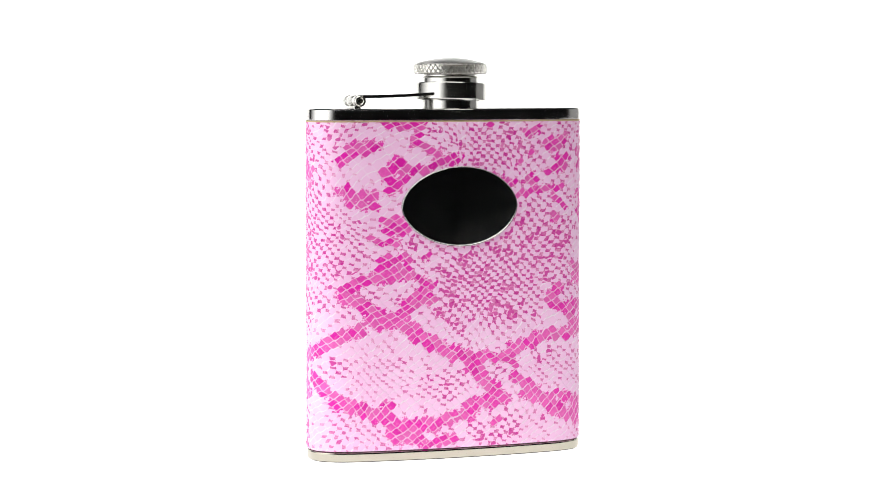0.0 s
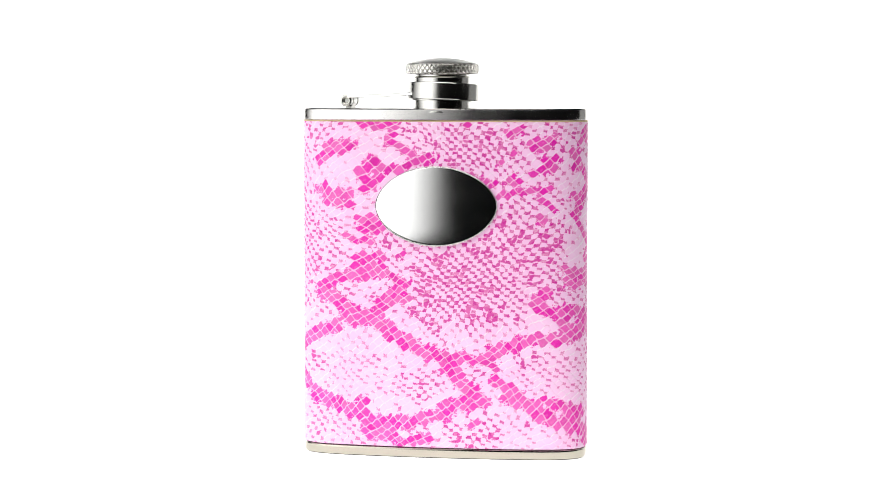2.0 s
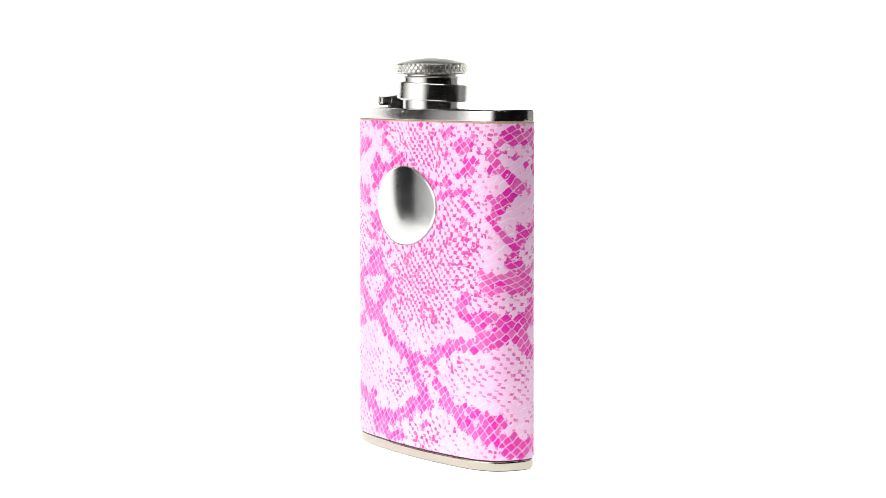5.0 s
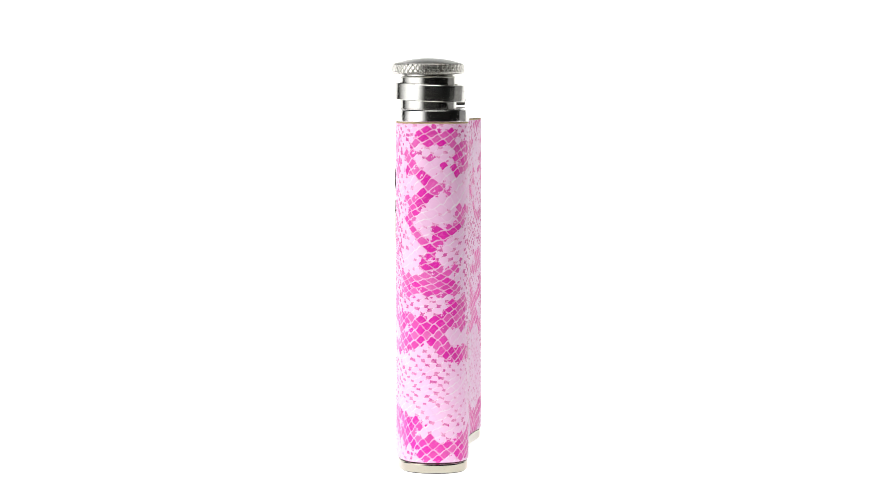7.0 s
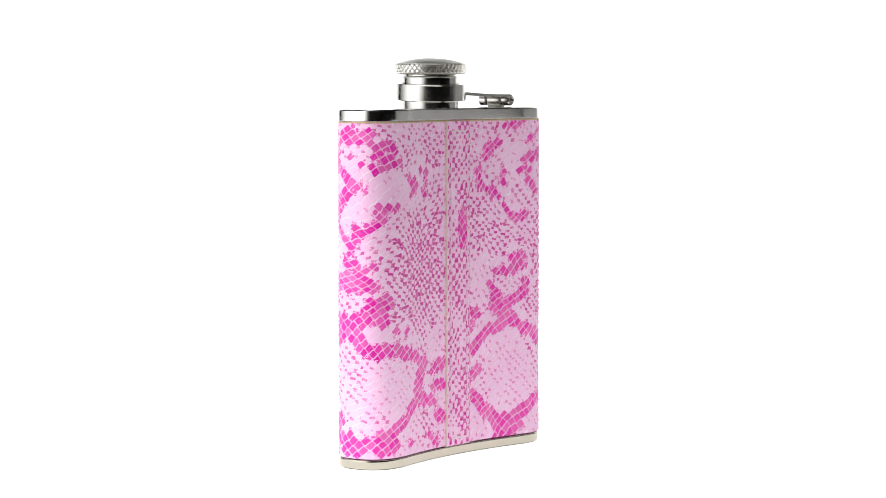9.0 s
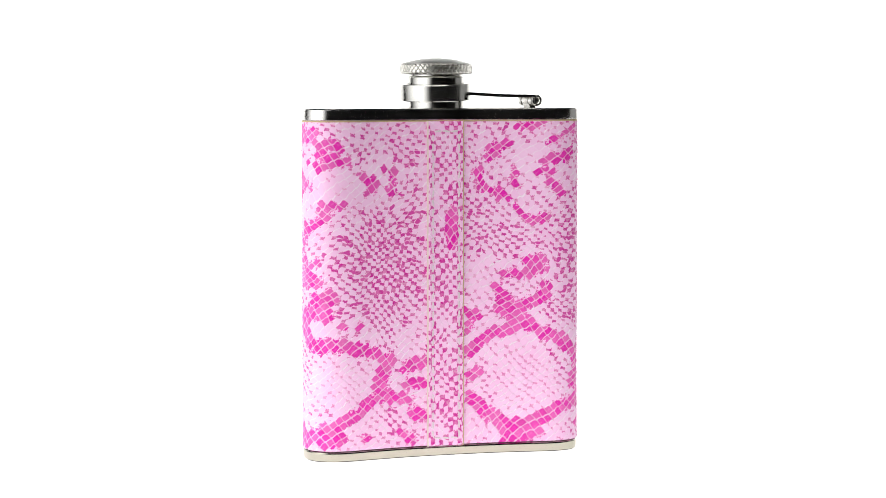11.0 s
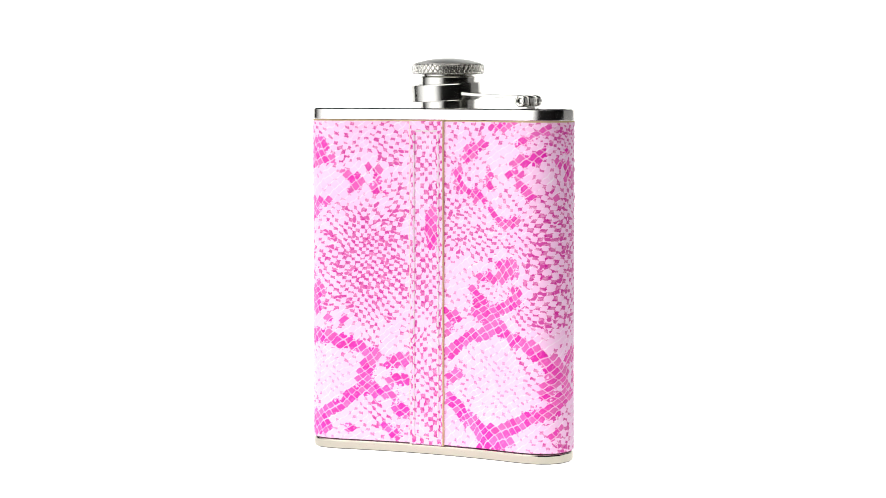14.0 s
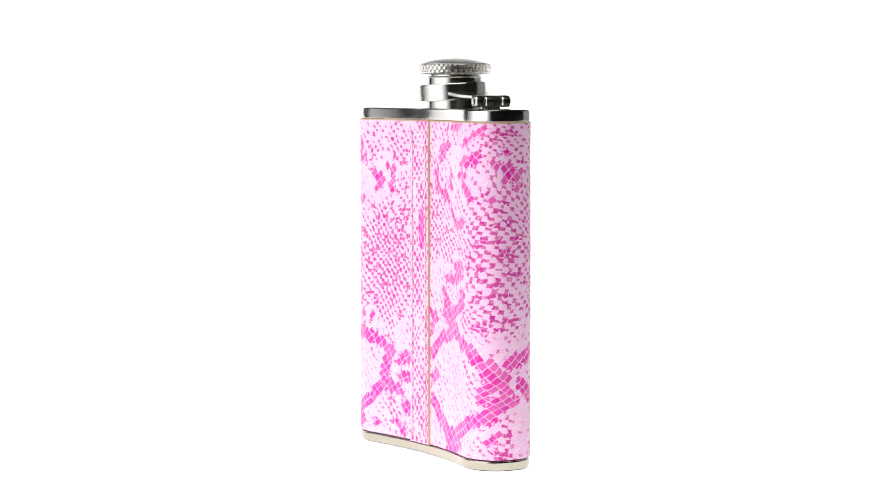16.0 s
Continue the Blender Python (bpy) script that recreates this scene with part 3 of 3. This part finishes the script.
def gather(s, z):
    """The sheet drawn together where the scales are close: warped places, the closeness there, and the share of pigment between scales."""
    ds, dz, near = np.zeros_like(s), np.zeros_like(s), np.ones_like(s)
    amount = 0.44 + 0.16 * wobble(s, z, 19, 33) + 0.1 * smooth(z, 44, 56)
    for a, b, ra, rb, k, v in CLOSE_FRONT + CLOSE_BACK:
        r2 = ((s - a) / ra) ** 2 + ((z - b) / rb) ** 2
        g = 0.32 * k * np.exp(-0.9 * r2)
        ds, dz, near = ds + (s - a) * g, dz + (z - b) * g, near + g * (1 - 0.9 * r2)
        m = np.clip(1.45 - 1.2 * np.sqrt(r2) + 0.25 * wobble(s, z, 11, 47), 0, 1)
        amount = amount + (v - amount) * m
    return s + ds, z + dz, np.clip(near, 0.6, 2.4), amount


def cells(s, z, course, rise, shift, seed):
    """Lozenge scales laid in leaning courses (vectors along a course and up to the next). For each place: the scale's middle and number, the
    distances from the lines along and across the course, the number of the nearest crossing, and that of the scale's corner at it."""
    rng = np.random.RandomState(seed)
    slip, tag = rng.uniform(-shift, shift, 512), rng.uniform(0, 1, (512, 512))
    mark, own = rng.uniform(0, 1, (512, 512)), rng.uniform(-1, 1, (512, 512, 4))
    det = course[0] * rise[1] - course[1] * rise[0]
    u, v = (s * rise[1] - z * rise[0]) / det, (z * course[0] - s * course[1]) / det
    v = v + 0.04 * np.sin(2 * np.pi * u)
    r = np.floor(v).astype(int)
    u = u + slip[r % 512]
    c = np.floor(u).astype(int)
    fu, fv = u - c, v - r
    uc, vc = c + 0.5 - slip[r % 512], r + 0.5
    far_u, far_v = (fu > 0.5) * 1, (fv > 0.5) * 1
    across, along = np.minimum(fu, 1 - fu) * det / math.hypot(*rise), np.minimum(fv, 1 - fv) * det / math.hypot(*course)
    return (uc * course[0] + vc * rise[0], uc * course[1] + vc * rise[1], tag[c % 512, r % 512], along, across,
            mark[(c + far_u) % 512, (r + far_v) % 512], own[c % 512, r % 512, far_u + 2 * far_v])


def print_and_relief(S, Z, dense=False):
    """The pigment, its darkness, the darker grooves, the relief (millimetres) and the pale lines with painted ridge
    highlight, at places along and up.
    """
    if dense:
        ws, wz, near, amount = S + 0.4 * wobble(S, Z, 14, 3), Z + 0.6 * wobble(S, Z, 11, 5), 1.0, 0.76 + 0.25 * wobble(S, Z, 12, 34)
        cs, cz, tag, dv, du, mark, own = cells(ws, wz, (1.55, 1.65), (-1.55, 1.65), 0.08, 12)
    else:
        ws, wz, near, amount = gather(S, Z)
        ws, wz = ws + 0.9 * wobble(S, Z, 30, 3) + 0.15 * wobble(S, Z, 7, 4), wz + 0.8 * wobble(S, Z, 26, 5) + 0.16 * wobble(S, Z, 6, 6) + 0.07 * wobble(S, Z, 2.4, 7)
        cs, cz, tag, dv, du, mark, own = cells(ws, wz, (2.15, 1.36), (-1.52, 1.52), 0.10, 12)
    # the corners of the scales are rounded off
    corner = 0.8 * (du ** 0.68 + dv ** 0.68) ** (1 / 0.68)
    edge = np.minimum(np.minimum(du, dv), 0.71 * (du + dv) - 0.2) / near
    runs = smooth(du - dv, -0.25, 0.25)
    chance = 2 * tag - 1
    # blotches take whole scales, with ragged edges
    ragged = 0.30 * wobble(S, Z, 2.3, 9) + 0.20 * wobble(S, Z, 0.9, 10)
    if dense:
        depth = here = STRIP_BLOTCH[2] - np.hypot((S - 400 - STRIP_BLOTCH[0]) * 2.6, Z - STRIP_BLOTCH[1])
    else:
        along, up = S[0], Z[:, 0]
        here = stroke_depth(S, Z, along, up)
        depth = 0.62 * stroke_depth(S + (cs - ws) / near, Z + (cz - wz) / near, along, up) + 0.38 * here
    inside = smooth(depth + 0.55 + 0.38 * chance + ragged, -0.10, 0.10)
    # pale lines between the dyed scales, of uneven width
    width = np.clip(0.13 + 0.12 * wobble(S, Z, 5, 20) + 0.05 * wobble(S, Z, 1.3, 19), 0.0, 0.32)
    net = 1 - smooth(edge, width * 0.5 - 0.02, width * 0.5 + 0.11)
    # the dye is uneven from scale to scale and lets the ground through in leaning strokes
    lean_u, lean_v = S * 0.86 + Z * 0.5, Z * 0.86 - S * 0.5
    brushed = smooth(wobble(lean_u * 0.35, lean_v, 1.3, 23) + 0.8 * wobble(S, Z, 2.9, 24), 0.5, 1.15)
    fill = inside * (1 - 0.38 * net) * (0.9 + 0.1 * np.sin(tag * 40)) * (1 - 0.08 * brushed)
    # three-cornered flecks where scales meet, fewer beside the blotches
    beside = smooth(-here, 0.2, 2.4)
    share = np.clip(amount * (0.5 + 0.5 * beside), 0, 1.1)
    reach = (0.44 + 0.74 * share) * (1 + 0.16 * (2 * ((mark * 13.7) % 1.0) - 1) + 0.30 * own) * (1 + 0.16 * wobble(S, Z, 1.5, 15) + 0.14 * wobble(S, Z, 0.8, 13)) * np.sqrt(near)
    there = (mark < 0.20 + 1.1 * share) * 1.0
    fleck = smooth(reach - corner, -0.10, 0.12) * there
    # some flecks spread over the upper part of a scale
    spot = np.clip(1.0 - np.hypot((ws - cs) / 1.7, (wz - cz - 0.2) / 1.25), 0, 1) if not dense else 0.0
    loose = smooth(spot + 0.25 * wobble(S, Z, 1.7, 25), 0.35, 0.5) * (np.sin(tag * 91) > 1.25 - 0.5 * share) * smooth(1.25 - near, -0.2, 0.2)
    specks = np.maximum(fleck * np.clip(0.92 + 0.15 * wobble(S, Z, 2.2, 16), 0.5, 1), 0.9 * loose)
    specks = specks * (0.55 + 0.45 * smooth(amount, 0.25, 0.6))
    pigment = np.clip(np.maximum(fill, specks * (1 - inside)), 0, 1)
    dark = np.clip(specks * (1 - inside) * 0.85 + inside * np.clip(0.12 + 0.2 * np.sin(tag * 57) + 0.25 * wobble(S, Z, 6, 17), 0, 0.5), 0, 1)
    groove = 1 - smooth(edge, 0.0, 0.22)
    tight = smooth(near, 1.03, 1.3)
    # a darker magenta line along the grooves of close-set scales
    groove_tone = 0.13 * groove * tight * (1 - inside) * np.clip(0.55 + 0.5 * wobble(S, Z, 4, 18), 0, 1)
    # raised lines run along the courses, weaker across them
    power = np.clip(0.85 + 0.4 * wobble(S, Z, 9, 21), 0.2, 1.2)
    line = (1 - smooth(edge, 0.07, 0.25)) * (0.45 + 0.55 * runs) * power
    ridge = line * (1 - 0.5 * tight) * (1 - 0.6 * inside)
    # ridges are whitened with a painted highlight; blotches keep their pale net
    shine_and_net = np.clip(0.76 * ridge * (1 - 0.8 * specks * (1 - inside)) + 0.22 * net * inside, 0, 0.95)
    domed = (0.10 + 0.14 * tight) * smooth(edge, 0.0, 0.5) + np.clip((wz - cz) / 2.4, -0.6, 0.6) * 0.15
    relief = domed + 0.20 * ridge + 0.014 * wobble(S, Z, 0.9, 22)
    return pigment, dark, groove_tone, relief, shine_and_net


STRIP_BLOTCH = (-2.2, 78.0, 6.5)    # the one dyed patch on the strip: across, up, reach


def printed_mesh(name, P, faces, pigment, dark, groove_tone, shine_and_net, parent, label):
    me = bpy.data.meshes.new(name)
    me.vertices.add(len(P))
    me.vertices.foreach_set("co", np.asarray(P, np.float32).ravel())
    me.loops.add(faces.size)
    me.loops.foreach_set("vertex_index", faces.astype(np.int32).ravel())
    me.polygons.add(len(faces))
    me.polygons.foreach_set("loop_start", np.arange(0, faces.size, 4, dtype=np.int32))
    me.update(calc_edges=True)
    me.polygons.foreach_set("use_smooth", np.ones(len(faces), bool))
    col = me.color_attributes.new("print", "FLOAT_COLOR", "POINT")
    data = np.stack([pigment.ravel(), shine_and_net.ravel(), groove_tone.ravel(), dark.ravel()], 1).astype(np.float32)
    col.data.foreach_set("color", data.ravel())
    me.materials.append(LEATHER)
    ob = new(name, me)
    ob.parent = parent
    return tagged(ob, label)


LOW, HIGH = 3.55, 110.5


def grid_faces(cols, rows, closed):
    i = np.arange(cols if closed else cols - 1)
    j = np.arange(rows - 1)
    I, J = np.meshgrid(i, j)
    n = (I + 1) % cols
    return np.stack([J * cols + I, (J + 1) * cols + I, (J + 1) * cols + n, J * cols + n], -1).reshape(-1, 4)


def leather_wrap():
    cols, rows = 1500, 740
    q, n, length = outline(cols)
    s = np.arange(cols) / cols * length - length / 2
    z = np.linspace(LOW, HIGH, rows)
    S, Z = np.meshgrid(s, z)
    pigment, dark, groove_tone, relief, shine_and_net = print_and_relief(S, Z)
    # the cut edges roll in at top and bottom
    rim = np.minimum(Z - LOW, HIGH - Z)
    roll = -0.35 * (1 - np.clip(rim / 0.5, 0, 1)) ** 2
    lift = relief - 0.22 + roll + 0.10 * wobble(S, Z, 60, 41) * 0.5
    X, Y = q[:, 0] + n[:, 0] * lift, q[:, 1] + n[:, 1] * lift
    P = np.stack([X * MM + OFF_AXIS, Y * MM, Z * MM], -1).reshape(-1, 3)
    return printed_mesh("leather_wrap", P, grid_faces(cols, rows, True), pigment, dark, groove_tone, shine_and_net, flask, "pink and magenta snakeskin-print leather")


wrap = leather_wrap()


def back_y(x):
    return MID + BOW * x * x + THICK * (1 + SWELL * x * x)


def seam_strip():
    """The sewn strip of leather that covers the joint down the back."""
    cols, rows, half, low, high = 84, 520, 6.25, 3.3, 110.4
    mid = 1.3
    x = np.linspace(half, -half, cols)
    z = np.linspace(low, high, rows)
    X, Z = np.meshgrid(x, z)
    pigment, dark, groove_tone, relief, shine_and_net = print_and_relief(X * 1.0 + 400, Z * 0.94 + 7, dense=True)
    rim = np.minimum(np.minimum(half - np.abs(X), Z - low), high - Z)
    stitched = 0.16 * np.exp(-((np.abs(X) - 4.55) / 0.42) ** 2) * ((Z > 6) & (Z < 107.2))
    edge_wave = 0.08 * wobble(X * 0, Z, 9, 52)
    lift = 0.85 + relief - 0.2 - stitched - 0.9 * (1 - np.clip(rim / 0.35, 0, 1)) ** 2
    XX = X + edge_wave * np.sign(X) * (np.abs(X) / half) ** 4
    P = np.stack([(XX + mid) * MM + OFF_AXIS, (back_y(X + mid) + lift) * MM, Z * MM], -1).reshape(-1, 3)
    strip = printed_mesh("seam_strip", P, grid_faces(cols, rows, False), pigment, dark, groove_tone, shine_and_net, wrap, "narrow pink leather strip sewn down the back")
    # cut edges of the strip
    for side in (-1, 1):
        xe = mid + side * (half + 0.06)
        loops = []
        for k in range(40):
            zz = low + (high - low) * k / 39
            w = 0.08 * float(wobble(np.array(0.0), np.array(zz), 9, 52))
            loops.append(shifted([(xe + side * w - side * 0.3, back_y(xe) - 0.15, zz), (xe + side * (w + 0.08), back_y(xe) - 0.15, zz),
                                  (xe + side * (w + 0.05), back_y(xe) + 0.55, zz), (xe + side * w - side * 0.3, back_y(xe) + 0.6, zz)]))
        v, f = rings(loops)
        mesh_object("cut_edge", v, f, CREAM if side > 0 else LINING, strip, "cream cut edge of the strip" if side > 0 else "tan cut edge of the strip")
    # stitches
    seg, n = 8, 7
    loops = []
    for k in range(n):
        u = k / (n - 1) * 2 - 1
        r = 0.32 * math.sqrt(max(0.08, 1 - u ** 4))
        loops.append([(r * math.cos(6.2832 * i / seg) * MM, (0.12 * (1 - u * u) + 0.6 * r * math.sin(6.2832 * i / seg)) * MM, u * 1.25 * MM) for i in range(seg)])
    v, f = rings(loops)
    proto = mesh_object("stitch", v, f, THREAD, strip)
    data, rng = proto.data, random.Random(5)
    bpy.data.objects.remove(proto)
    spots = []
    for side in (-1, 1):
        z = 7.3
        while z < 106.4:
            spots.append((mid + side * 4.55, z, rng.uniform(-9, 9)))
            z += 3.05
    for z in (6.0, 107.1):
        spots += [(mid + xx, z, 90 + rng.uniform(-9, 9)) for xx in (-2.9, 0.0, 2.9)]
    for xx, zz, turn in spots:
        ob = new("stitch", data)
        ob.parent = strip
        ob.matrix_local = pose(xx * MM + OFF_AXIS, (back_y(xx) + 0.86) * MM, zz * MM, 0, turn, 0)
    return strip


seam_strip()


def motions():
    """The turntable goes round at an even speed."""
    times = [0.0, 0.1, 0.2] + [0.5 * k for k in range(1, 32)] + [15.8, 15.9, 16.0]
    walk(flask, [(t, pose(0, 0, 0, 0, 0, START - SPIN * t)) for t in times])


motions()
